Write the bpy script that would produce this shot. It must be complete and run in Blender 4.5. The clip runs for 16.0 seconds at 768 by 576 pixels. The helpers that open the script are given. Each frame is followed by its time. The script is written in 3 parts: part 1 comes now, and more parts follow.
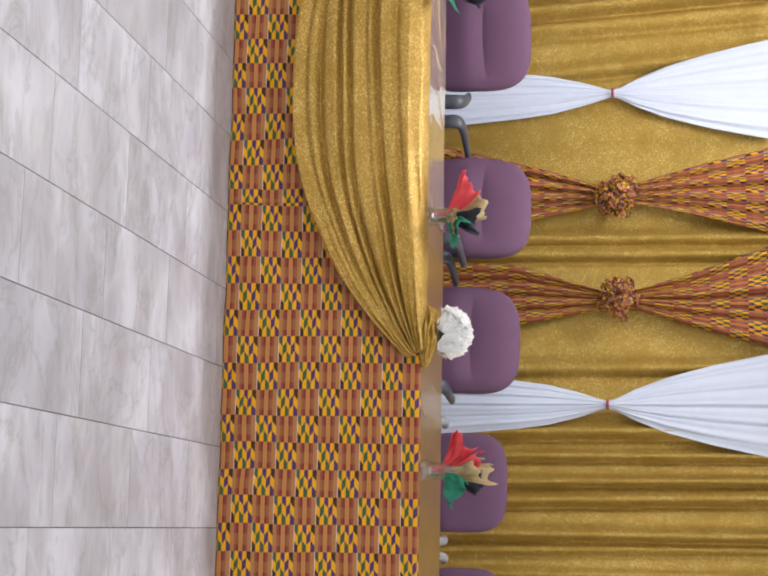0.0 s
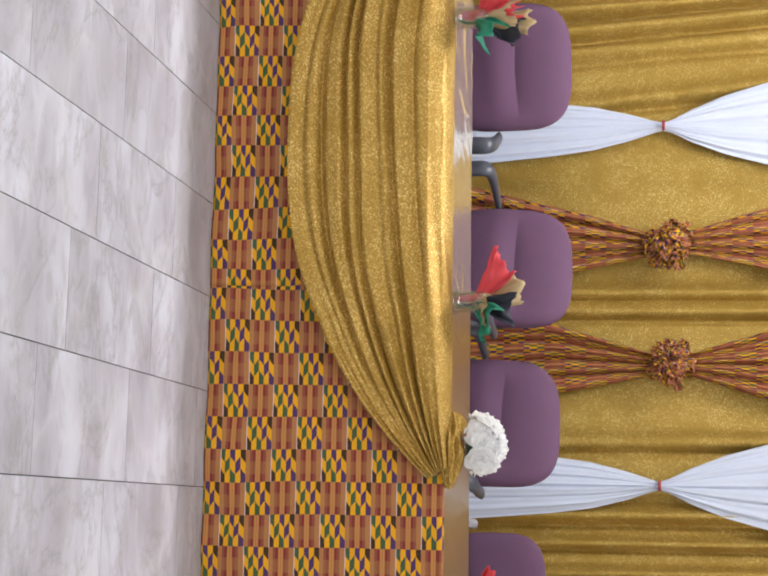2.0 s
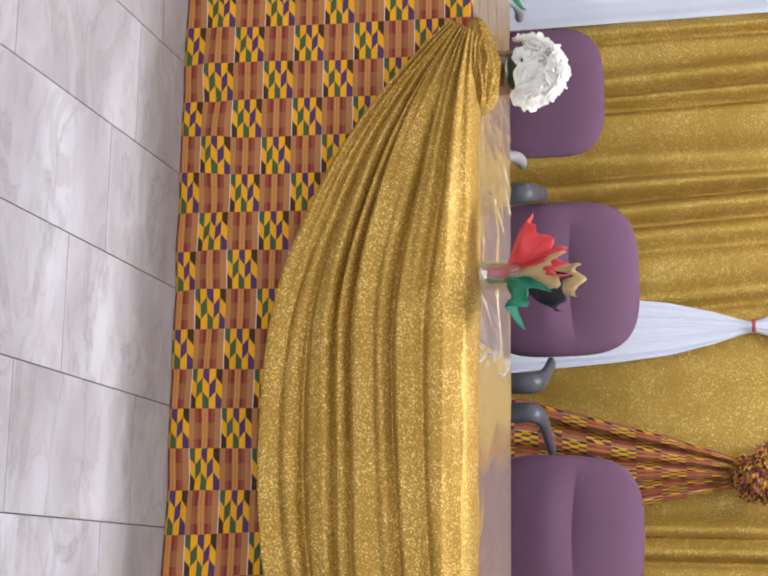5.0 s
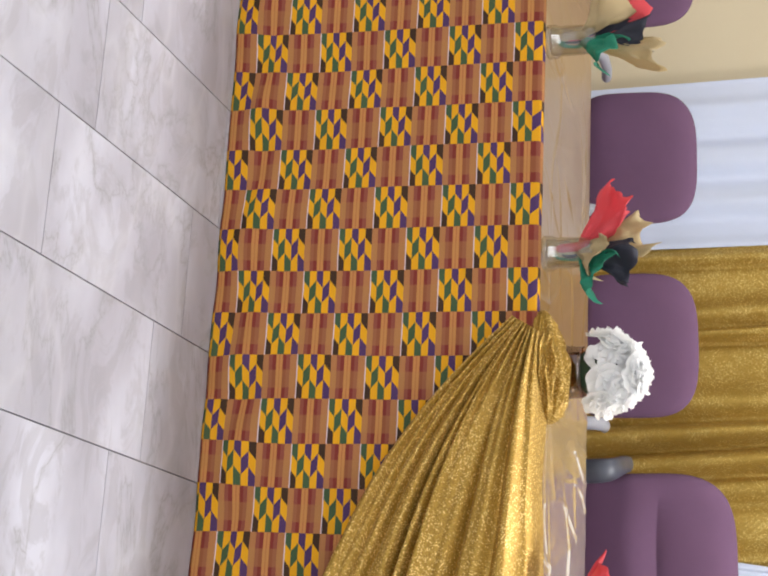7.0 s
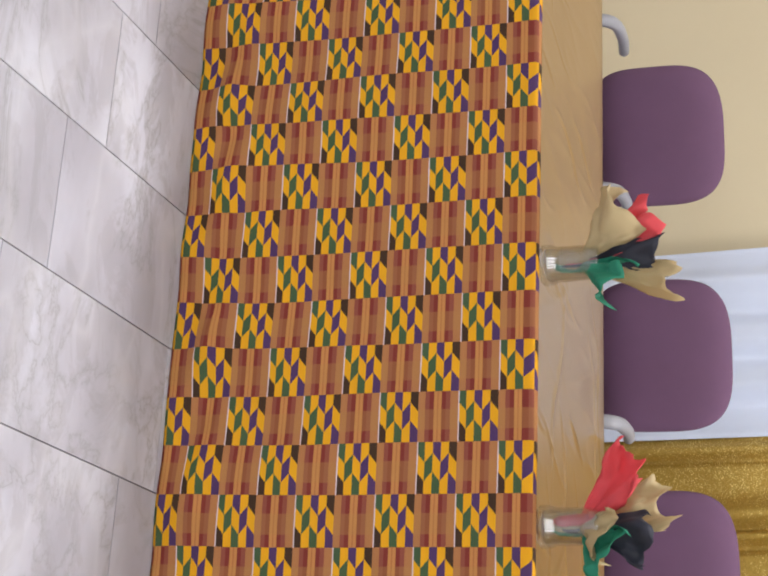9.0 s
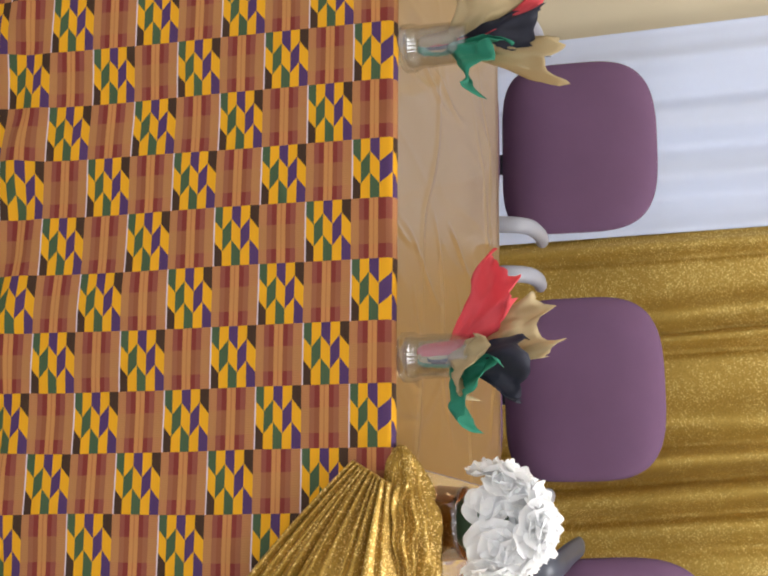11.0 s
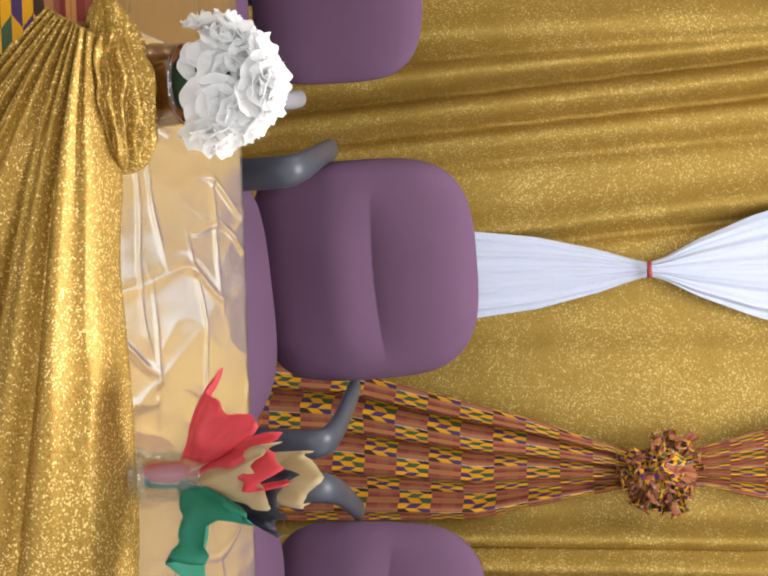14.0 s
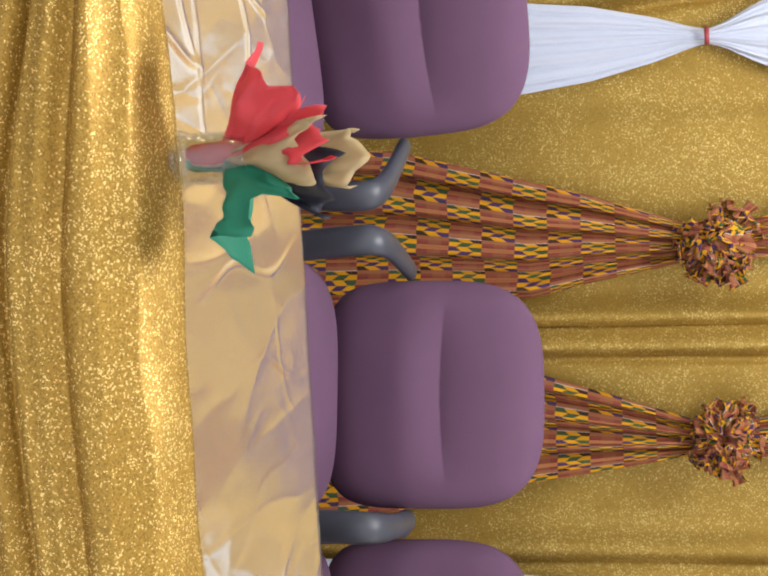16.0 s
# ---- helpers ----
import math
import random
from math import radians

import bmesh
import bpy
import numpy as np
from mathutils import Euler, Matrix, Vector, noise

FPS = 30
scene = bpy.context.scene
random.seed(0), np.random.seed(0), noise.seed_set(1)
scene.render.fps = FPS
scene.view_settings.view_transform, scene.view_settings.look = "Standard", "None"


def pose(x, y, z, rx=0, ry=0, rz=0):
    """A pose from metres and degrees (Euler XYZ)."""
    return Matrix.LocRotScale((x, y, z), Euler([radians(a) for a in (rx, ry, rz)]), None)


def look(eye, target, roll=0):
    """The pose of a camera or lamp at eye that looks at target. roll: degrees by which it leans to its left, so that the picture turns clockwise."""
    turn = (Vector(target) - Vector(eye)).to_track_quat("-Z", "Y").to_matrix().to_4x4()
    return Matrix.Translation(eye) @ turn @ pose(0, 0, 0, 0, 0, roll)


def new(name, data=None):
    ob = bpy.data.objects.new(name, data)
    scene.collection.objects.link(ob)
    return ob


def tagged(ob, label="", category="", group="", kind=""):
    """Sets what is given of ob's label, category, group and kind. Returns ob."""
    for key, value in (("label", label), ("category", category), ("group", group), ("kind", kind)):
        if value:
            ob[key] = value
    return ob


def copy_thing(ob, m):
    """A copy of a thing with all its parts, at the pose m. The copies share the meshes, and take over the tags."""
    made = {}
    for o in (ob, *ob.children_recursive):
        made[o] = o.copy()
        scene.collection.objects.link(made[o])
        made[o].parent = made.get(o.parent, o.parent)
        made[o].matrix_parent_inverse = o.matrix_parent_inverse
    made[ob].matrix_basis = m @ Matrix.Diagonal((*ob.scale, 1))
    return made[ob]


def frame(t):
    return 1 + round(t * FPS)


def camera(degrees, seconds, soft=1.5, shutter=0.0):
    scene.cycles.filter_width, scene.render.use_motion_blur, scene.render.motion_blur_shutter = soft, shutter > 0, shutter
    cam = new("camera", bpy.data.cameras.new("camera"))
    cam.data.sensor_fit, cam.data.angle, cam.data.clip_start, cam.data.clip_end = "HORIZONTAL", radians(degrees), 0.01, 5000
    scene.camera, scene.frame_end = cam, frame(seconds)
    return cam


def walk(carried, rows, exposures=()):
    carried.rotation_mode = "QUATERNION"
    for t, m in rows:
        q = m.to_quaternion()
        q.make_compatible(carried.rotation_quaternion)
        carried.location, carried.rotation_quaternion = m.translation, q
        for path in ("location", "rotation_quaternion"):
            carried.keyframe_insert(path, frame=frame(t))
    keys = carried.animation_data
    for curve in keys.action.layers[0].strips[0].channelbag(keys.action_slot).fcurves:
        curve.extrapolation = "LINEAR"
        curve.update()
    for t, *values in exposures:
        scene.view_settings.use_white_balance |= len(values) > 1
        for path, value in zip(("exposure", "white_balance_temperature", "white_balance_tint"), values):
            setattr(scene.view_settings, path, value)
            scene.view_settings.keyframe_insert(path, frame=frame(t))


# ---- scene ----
cam = camera(29.93, 16.0, soft=2.1)
walk(cam, [
    (0, look((2.814, -5.391, 1.498), (2.327, -2.470, 1.018), 89.50)),
    (0.5, look((2.686, -5.504, 1.459), (2.205, -2.583, 0.968), 92.43)),
    (1, look((2.570, -5.683, 1.478), (2.087, -2.766, 0.974), 88.30)),
    (1.5, look((2.489, -5.765, 1.486), (2.032, -2.843, 0.986), 89.62)),
    (1.8, look((2.490, -5.766, 1.490), (2.028, -2.841, 1.008), 89.60)),
    (1.9, look((2.495, -5.607, 1.493), (2.020, -2.686, 0.998), 89.28)),
    (2, look((2.296, -4.488, 1.377), (1.835, -1.571, 0.845), 89.37)),
    (2.1, look((2.204, -4.185, 1.376), (1.749, -1.273, 0.816), 89.03)),
    (2.5, look((2.176, -4.080, 1.369), (1.722, -1.170, 0.802), 88.90)),
    (3, look((2.083, -3.953, 1.357), (1.627, -1.044, 0.783), 88.56)),
    (5.3, look((1.359, -3.379, 1.385), (0.731, -0.537, 0.656), 87.98)),
    (5.5, look((1.327, -3.312, 1.368), (0.635, -0.484, 0.646), 87.86)),
    (6, look((1.215, -3.208, 1.369), (0.391, -0.424, 0.614), 88.11)),
    (6.5, look((1.050, -3.119, 1.383), (0.203, -0.355, 0.581), 88.10)),
    (7, look((0.860, -3.057, 1.393), (0.028, -0.317, 0.499), 87.93)),
    (7.5, look((0.716, -2.918, 1.392), (-0.184, -0.214, 0.454), 87.22)),
    (8, look((0.582, -2.786, 1.378), (-0.453, -0.128, 0.449), 86.10)),
    (8.2, look((0.549, -2.733, 1.385), (-0.533, -0.100, 0.438), 85.93)),
    (10.3, look((0.175, -2.400, 1.419), (-0.706, 0.278, 0.395), 85.24)),
    (10.5, look((0.187, -2.330, 1.425), (-0.661, 0.367, 0.422), 85.54)),
    (11, look((0.229, -2.144, 1.492), (-0.400, 0.626, 0.526), 86.25)),
    (11.5, look((0.180, -1.996, 1.505), (-0.094, 0.890, 0.736), 88.12)),
    (12, look((0.110, -1.907, 1.509), (0.013, 1.034, 0.925), 88.60)),
    (12.5, look((0.109, -1.878, 1.513), (0.041, 1.072, 0.971), 87.93)),
    (13, look((0.182, -1.873, 1.525), (0.133, 1.088, 1.047), 87.44)),
    (13.5, look((0.308, -1.879, 1.524), (0.323, 1.085, 1.065), 87.56)),
    (14, look((0.392, -1.883, 1.519), (0.431, 1.062, 0.949), 88.27)),
    (14.5, look((0.454, -1.907, 1.522), (0.538, 1.031, 0.919), 89.27)),
    (15, look((0.501, -1.913, 1.518), (0.649, 1.017, 0.891), 89.40)),
    (15.5, look((0.559, -1.841, 1.476), (0.862, 1.071, 0.825), 89.44)),
    (16, look((0.662, -1.833, 1.505), (0.970, 1.071, 0.818), 88.24)),
])

# ---- world and light ----
world = bpy.data.worlds.new("world")
scene.world = world
world.use_nodes = True
_n = world.node_tree.nodes
sky = _n.new("ShaderNodeTexSky")
sky.sky_type, sky.sun_disc, sky.sun_elevation, sky.sun_rotation = "NISHITA", False, radians(48), radians(160)
world.node_tree.links.new(sky.outputs[0], _n["Background"].inputs[0])
_n["Background"].inputs[1].default_value = 0.12

ROOM_X0, ROOM_X1, ROOM_Y0, ROOM_Y1, ROOM_H = -5.0, 7.0, -7.6, 2.62, 3.3


def area_lamp(name, m, sx, sy, watts, colour):
    data = bpy.data.lights.new(name, "AREA")
    data.shape, data.size, data.size_y, data.energy, data.color = "RECTANGLE", sx, sy, watts, colour
    ob = new(name, data)
    ob.matrix_world = m
    return ob


# Made-up windows behind the camera: fill lamps for the table front.
FILL_WINDOWS = (-3.4, -0.6, 2.2, 5.0)
for wx in FILL_WINDOWS:
    area_lamp("front_fill_lamp", look((wx, ROOM_Y0 + 0.05, 1.75), (wx, 0, 1.1)), 1.7, 1.5, 43, (0.88, 0.93, 1.0))
# Unseen ceiling lamps, added as overhead fill; the centre one brightens the satin.
FILL_PANELS = [(px, py) for px in (-2.6, 0.6, 3.8) for py in (-5.0, -1.9, 0.75)]
for px, py in FILL_PANELS:
    watts = {-2.6: 44, 0.6: 74, 3.8: 24}[px] if py > 0 else 15.5
    area_lamp("overhead_fill_lamp", look((px, py, ROOM_H - 0.05), (px, py, 0)), 1.15, 0.55, watts, (0.97, 0.97, 0.985))


# ---- materials ----
def nodes_of(name):
    m = bpy.data.materials.new(name)
    m.use_nodes = True
    nt = m.node_tree
    return m, nt, nt.nodes["Principled BSDF"]


def put(nt, kind, **vals):
    n = nt.nodes.new(kind)
    for k, v in vals.items():
        n.inputs[k].default_value = v
    return n


def maths(nt, op, a, b=None):
    n = nt.nodes.new("ShaderNodeMath")
    n.operation = op
    for i, v in enumerate((a, b)):
        if v is None:
            continue
        if isinstance(v, (int, float)):
            n.inputs[i].default_value = v
        else:
            nt.links.new(v, n.inputs[i])
    return n.outputs[0]


def ramp(nt, fac, stops, constant=False):
    n = nt.nodes.new("ShaderNodeValToRGB")
    cr = n.color_ramp
    cr.interpolation = "CONSTANT" if constant else "LINEAR"
    while len(cr.elements) < len(stops):
        cr.elements.new(0.5)
    for e, (p, c) in zip(cr.elements, stops):
        e.position, e.color = p, (*c, 1)
    nt.links.new(fac, n.inputs[0])
    return n.outputs[0]


def mixed(nt, fac, a, b, blend="MIX"):
    n = nt.nodes.new("ShaderNodeMix")
    n.data_type, n.blend_type = "RGBA", blend
    for sock, v in ((n.inputs[0], fac), (n.inputs[6], a), (n.inputs[7], b)):
        if isinstance(v, (int, float)):
            sock.default_value = v
        elif isinstance(v, tuple):
            sock.default_value = (*v, 1)
        else:
            nt.links.new(v, sock)
    return n.outputs[2]


def coords(nt, kind="Object"):
    return nt.nodes.new("ShaderNodeTexCoord").outputs[kind]


def noise_tex(nt, vec, scale, detail=4.0, rough=0.6):
    n = put(nt, "ShaderNodeTexNoise", Scale=scale, Detail=detail, Roughness=rough)
    nt.links.new(vec, n.inputs["Vector"])
    return n.outputs["Fac"]


def bump(nt, b, height, strength, dist=0.002):
    n = put(nt, "ShaderNodeBump", Strength=strength, Distance=dist)
    nt.links.new(height, n.inputs["Height"])
    nt.links.new(n.outputs[0], b.inputs["Normal"])


def plain(name, c, rough=0.5, metal=0.0, var=0.15, scale=6.0, grain=300.0, bumps=0.1, spec=0.5):
    """A surface with broad and fine variation of its colour and a fine relief."""
    m, nt, b = nodes_of(name)
    o = coords(nt)
    big, fine = noise_tex(nt, o, scale), noise_tex(nt, o, grain, 2.0)
    dark = tuple(v * (1 - var) for v in c)
    light = tuple(min(1, v * (1 + var)) for v in c)
    col = mixed(nt, big, dark, light)
    col = mixed(nt, 0.25, col, mixed(nt, fine, dark, light))
    nt.links.new(col, b.inputs["Base Color"])
    b.inputs["Roughness"].default_value, b.inputs["Metallic"].default_value = rough, metal
    b.inputs["Specular IOR Level"].default_value = spec
    bump(nt, b, fine, bumps)
    return m


def glitter_gold(name, lo, mid, hi, cell, share):
    """Sequin-fine metallic cloth: a grain of gold flecks, each turned its own way; glints of a few are painted in as a
    pale colour.
    """
    m, nt, b = nodes_of(name)
    o = coords(nt)
    v = put(nt, "ShaderNodeTexVoronoi", Scale=cell)
    nt.links.new(o, v.inputs["Vector"])
    sep = nt.nodes.new("ShaderNodeSeparateColor")
    nt.links.new(v.outputs["Color"], sep.inputs[0])
    broad = noise_tex(nt, o, 7.0)
    grain = maths(nt, "ADD", sep.outputs[0], maths(nt, "MULTIPLY", maths(nt, "SUBTRACT", broad, 0.5), 0.5))
    col = ramp(nt, grain, [(0.0, lo), (0.55, mid), (1 - share, mid), (1 - share * 0.7, hi)])
    nt.links.new(col, b.inputs["Base Color"])
    b.inputs["Metallic"].default_value = 0.5
    b.inputs["Roughness"].default_value = 0.5
    n = put(nt, "ShaderNodeBump", Strength=0.8, Distance=0.0022)
    nt.links.new(sep.outputs[1], n.inputs["Height"])
    nt.links.new(n.outputs[0], b.inputs["Normal"])
    return m


def kente(name, dim=1.0, red=0.0):
    """Printed cotton. UV counts print blocks: u goes up the cloth, v along it; zigzag blocks and striped blocks in a checkerboard."""
    m, nt, b = nodes_of(name)
    sep = nt.nodes.new("ShaderNodeSeparateXYZ")
    nt.links.new(coords(nt, "UV"), sep.inputs[0])
    U, V = sep.outputs[0], sep.outputs[1]
    fu, fv = maths(nt, "FLOOR", U), maths(nt, "FLOOR", V)
    u, v = maths(nt, "SUBTRACT", U, fu), maths(nt, "SUBTRACT", V, fv)
    check = maths(nt, "FLOORED_MODULO", maths(nt, "ADD", fu, fv), 2.0)
    u5 = maths(nt, "MULTIPLY", u, 5.0)
    col5 = maths(nt, "FLOOR", u5)
    zig = maths(nt, "MULTIPLY", maths(nt, "PINGPONG", u5, 1.0), 0.19)
    b1 = maths(nt, "GREATER_THAN", v, maths(nt, "ADD", zig, 0.21))
    b2 = maths(nt, "GREATER_THAN", v, maths(nt, "ADD", zig, 0.57))
    diff = maths(nt, "SUBTRACT", col5, maths(nt, "ADD", b1, b2))
    idx = maths(nt, "DIVIDE", maths(nt, "ADD", diff, 2.5), 7.0)
    K, Y, G, P = (0.028, 0.014, 0.01), (0.79, 0.38, 0.005), (0.035, 0.095, 0.045), (0.055, 0.024, 0.12)
    fig = ramp(nt, idx, [(i / 7, c) for i, c in enumerate((K, Y, G, Y, P, Y, K))], True)
    T, M, R, O, Q = (0.45, 0.19, 0.07), (0.25, 0.062, 0.045), (0.19, 0.02, 0.02), (0.54, 0.23, 0.07), (0.4, 0.14, 0.05)
    st = ramp(nt, u, [(0, T), (0.17, M), (0.28, R), (0.39, O), (0.47, Q), (0.5, O), (0.58, R), (0.68, M), (0.8, T)], True)
    mid = maths(nt, "MULTIPLY", maths(nt, "GREATER_THAN", v, 0.36), maths(nt, "LESS_THAN", v, 0.76))
    st = mixed(nt, maths(nt, "MULTIPLY", mid, 0.3), st, (0.45, 0.24, 0.07))
    tick = maths(nt, "MULTIPLY", maths(nt, "GREATER_THAN", maths(nt, "FLOORED_MODULO", maths(nt, "MULTIPLY", V, 26.0), 1.0), 0.62), maths(nt, "LESS_THAN", maths(nt, "FLOORED_MODULO", maths(nt, "ADD", u, 0.2), 1.0), 0.37))
    st = mixed(nt, maths(nt, "MULTIPLY", tick, 0.2), st, (0.12, 0.03, 0.02))
    st = mixed(nt, red, st, (0.3, 0.075, 0.065))
    col = mixed(nt, check, fig, st)
    edge = maths(nt, "MULTIPLY", maths(nt, "LESS_THAN", u, 0.03), maths(nt, "SUBTRACT", 1.0, check))
    col = mixed(nt, edge, col, (0.68, 0.58, 0.6))
    o = coords(nt)
    weave, broad = noise_tex(nt, o, 500.0, 2.0), noise_tex(nt, o, 5.0)
    col = mixed(nt, maths(nt, "MULTIPLY", weave, 0.13), col, (0.3 * dim, 0.16 * dim, 0.07 * dim))
    col = mixed(nt, maths(nt, "MULTIPLY", broad, 0.16), col, (0.12, 0.06, 0.03))
    nt.links.new(col, b.inputs["Base Color"])
    b.inputs["Roughness"].default_value = 0.8
    b.inputs["Specular IOR Level"].default_value = 0.2
    bump(nt, b, weave, 0.25, 0.0008)
    return m


def marble(name):
    m, nt, b = nodes_of(name)
    o = coords(nt)
    rnd = nt.nodes.new("ShaderNodeObjectInfo").outputs["Random"]
    mp = nt.nodes.new("ShaderNodeMapping")
    nt.links.new(o, mp.inputs["Vector"])
    cx = nt.nodes.new("ShaderNodeCombineXYZ")
    nt.links.new(maths(nt, "MULTIPLY", rnd, 37.0), cx.inputs[0])
    nt.links.new(maths(nt, "MULTIPLY", rnd, 91.0), cx.inputs[1])
    nt.links.new(cx.outputs[0], mp.inputs["Location"])
    mp.inputs["Rotation"].default_value = (0, 0, 0.5)
    mp.inputs["Scale"].default_value = (1.0, 1.9, 1.0)
    p = mp.outputs[0]
    cloud = noise_tex(nt, p, 2.2, 4.0, 0.5)
    col = ramp(nt, cloud, [(0.3, (0.37, 0.36, 0.41)), (0.5, (0.49, 0.485, 0.555)), (0.66, (0.63, 0.635, 0.72))])
    streak = put(nt, "ShaderNodeTexNoise", Scale=4.5, Detail=7.0, Roughness=0.66, Distortion=1.4)
    nt.links.new(p, streak.inputs["Vector"])
    sf = ramp(nt, streak.outputs["Fac"], [(0.42, (0.32,) * 3), (0.5, (0.0,) * 3), (0.6, (0.0,) * 3)])
    col = mixed(nt, sf, col, (0.29, 0.27, 0.295))
    warp = put(nt, "ShaderNodeTexNoise", Scale=1.7, Detail=8.0, Roughness=0.62, Distortion=0.7)
    nt.links.new(p, warp.inputs["Vector"])
    vein = maths(nt, "ABSOLUTE", maths(nt, "SUBTRACT", warp.outputs["Fac"], 0.5))
    vf = ramp(nt, vein, [(0.0, (0.62,) * 3), (0.006, (0.24,) * 3), (0.035, (0,) * 3)])
    col = mixed(nt, vf, col, (0.26, 0.255, 0.265))
    pale = maths(nt, "ABSOLUTE", maths(nt, "SUBTRACT", noise_tex(nt, p, 1.3, 3.0, 0.5), 0.47))
    pf = ramp(nt, pale, [(0.0, (0.3,) * 3), (0.02, (0.12,) * 3), (0.07, (0,) * 3)])
    col = mixed(nt, pf, col, (0.72, 0.72, 0.76))
    tone = maths(nt, "ADD", maths(nt, "MULTIPLY", rnd, 0.16), 0.0)
    col = mixed(nt, tone, col, (0.3, 0.28, 0.275))
    nt.links.new(col, b.inputs["Base Color"])
    rough = maths(nt, "ADD", maths(nt, "MULTIPLY", cloud, 0.2), 0.28)
    nt.links.new(rough, b.inputs["Roughness"])
    return m


def satin(name, lo, hi, metal, rough):
    m, nt, b = nodes_of(name)
    o = coords(nt)
    big = noise_tex(nt, o, 2.2, 3.0)
    fine = noise_tex(nt, o, 420.0, 2.0)
    col = mixed(nt, big, lo, hi)
    nt.links.new(col, b.inputs["Base Color"])
    b.inputs["Metallic"].default_value = metal
    b.inputs["Roughness"].default_value = rough
    bump(nt, b, fine, 0.08, 0.0006)
    return m


def sheer(name, c, through_=0.3):
    m, nt, b = nodes_of(name)
    o = coords(nt)
    weave = noise_tex(nt, o, 380.0, 2.0)
    broad = noise_tex(nt, o, 4.0)
    col = mixed(nt, broad, tuple(v * 0.9 for v in c), c)
    nt.links.new(col, b.inputs["Base Color"])
    b.inputs["Roughness"].default_value = 0.7
    bump(nt, b, weave, 0.15, 0.0006)
    tr = put(nt, "ShaderNodeBsdfTranslucent")
    nt.links.new(col, tr.inputs[0])
    mx = put(nt, "ShaderNodeMixShader", Fac=through_)
    nt.links.new(b.outputs[0], mx.inputs[1])
    nt.links.new(tr.outputs[0], mx.inputs[2])
    nt.links.new(mx.outputs[0], nt.nodes["Material Output"].inputs[0])
    return m


def glass(name, tint=(0.88, 0.88, 0.86), base=0.14):
    """Thin clear glass: see-through, with a gloss that grows towards the rim."""
    m, nt, b = nodes_of(name)
    clear = put(nt, "ShaderNodeBsdfTransparent", Color=(*tint, 1))
    shine = put(nt, "ShaderNodeBsdfGlossy", Roughness=0.04)
    lw = put(nt, "ShaderNodeLayerWeight", Blend=0.35)
    gl = maths(nt, "ADD", maths(nt, "MULTIPLY", maths(nt, "POWER", lw.outputs["Facing"], 2.0), 0.6), base)
    mx = nt.nodes.new("ShaderNodeMixShader")
    nt.links.new(gl, mx.inputs[0])
    nt.links.new(clear.outputs[0], mx.inputs[1])
    nt.links.new(shine.outputs[0], mx.inputs[2])
    nt.links.new(mx.outputs[0], nt.nodes["Material Output"].inputs[0])
    return m


def glow(name, c, strength):
    m, nt, b = nodes_of(name)
    b.inputs["Base Color"].default_value = (0.8, 0.8, 0.8, 1)
    b.inputs["Emission Color"].default_value = (*c, 1)
    b.inputs["Emission Strength"].default_value = strength
    return m


GOLD = glitter_gold("gold_lurex", (0.345, 0.213, 0.034), (0.485, 0.31, 0.062), (0.92, 0.72, 0.28), 400.0, 0.09)
GOLD_SWAG = glitter_gold("gold_lurex_swag", (0.29, 0.166, 0.026), (0.455, 0.272, 0.046), (0.92, 0.67, 0.26), 460.0, 0.13)
KENTE = kente("kente_print")
KENTE_HUNG = kente("kente_print_rosy", 1.0, 0.35)
SATIN = satin("gold_satin", (0.93, 0.79, 0.56), (0.99, 0.91, 0.75), 0.84, 0.17)
SATIN_DULL = satin("brown_gold_satin", (0.39, 0.255, 0.12), (0.5, 0.34, 0.17), 0.8, 0.3)
MARBLE = marble("marble_tile")
GROUT = plain("grout", (0.11, 0.105, 0.105), 0.9, var=0.3)
WALL = plain("cream_paint", (0.62, 0.53, 0.36), 0.8, var=0.05, scale=1.5, grain=180.0, bumps=0.08)
CEIL = plain("white_paint", (0.75, 0.74, 0.7), 0.9, var=0.04)
WHITE = sheer("white_voile", (0.78, 0.84, 0.99), 0.2)
PURPLE = plain("purple_upholstery", (0.132, 0.069, 0.124), 0.88, var=0.14, scale=9.0, grain=700.0, bumps=0.3, spec=0.25)
DARK_PLASTIC = plain("dark_grey_plastic", (0.055, 0.06, 0.08), 0.42, var=0.15, grain=500.0, bumps=0.06)
GREY_PLASTIC = plain("grey_plastic", (0.29, 0.29, 0.32), 0.45, var=0.1, grain=500.0, bumps=0.06)
STEEL = plain("steel", (0.4, 0.4, 0.42), 0.3, 1.0, var=0.1)
WOOD = plain("table_board", (0.3, 0.19, 0.1), 0.6, var=0.25, scale=14.0)
RED = sheer("red_tissue", (0.8, 0.1, 0.12), 0.4)
GREEN = sheer("green_tissue", (0.025, 0.27, 0.165), 0.3)
TAN = sheer("tan_tissue", (0.6, 0.47, 0.26), 0.35)
BLACK = sheer("black_tissue", (0.022, 0.023, 0.04), 0.15)
PETAL = sheer("white_petal", (1.0, 1.0, 1.0), 0.42)
LEAF = plain("dark_green_leaf", (0.03, 0.06, 0.03), 0.5, var=0.3)
GLASS = glass("clear_glass")
# The brown tint paints in the gold that the bowl reflects.
GOLD_REFLECTION_GLASS = glass("gold_reflection_glass", (0.6, 0.42, 0.3), 0.22)
RIBBON = plain("red_ribbon", (0.4, 0.06, 0.07), 0.6)
SCREEN = plain("black_screen", (0.012, 0.011, 0.011), 0.25, var=0.2)
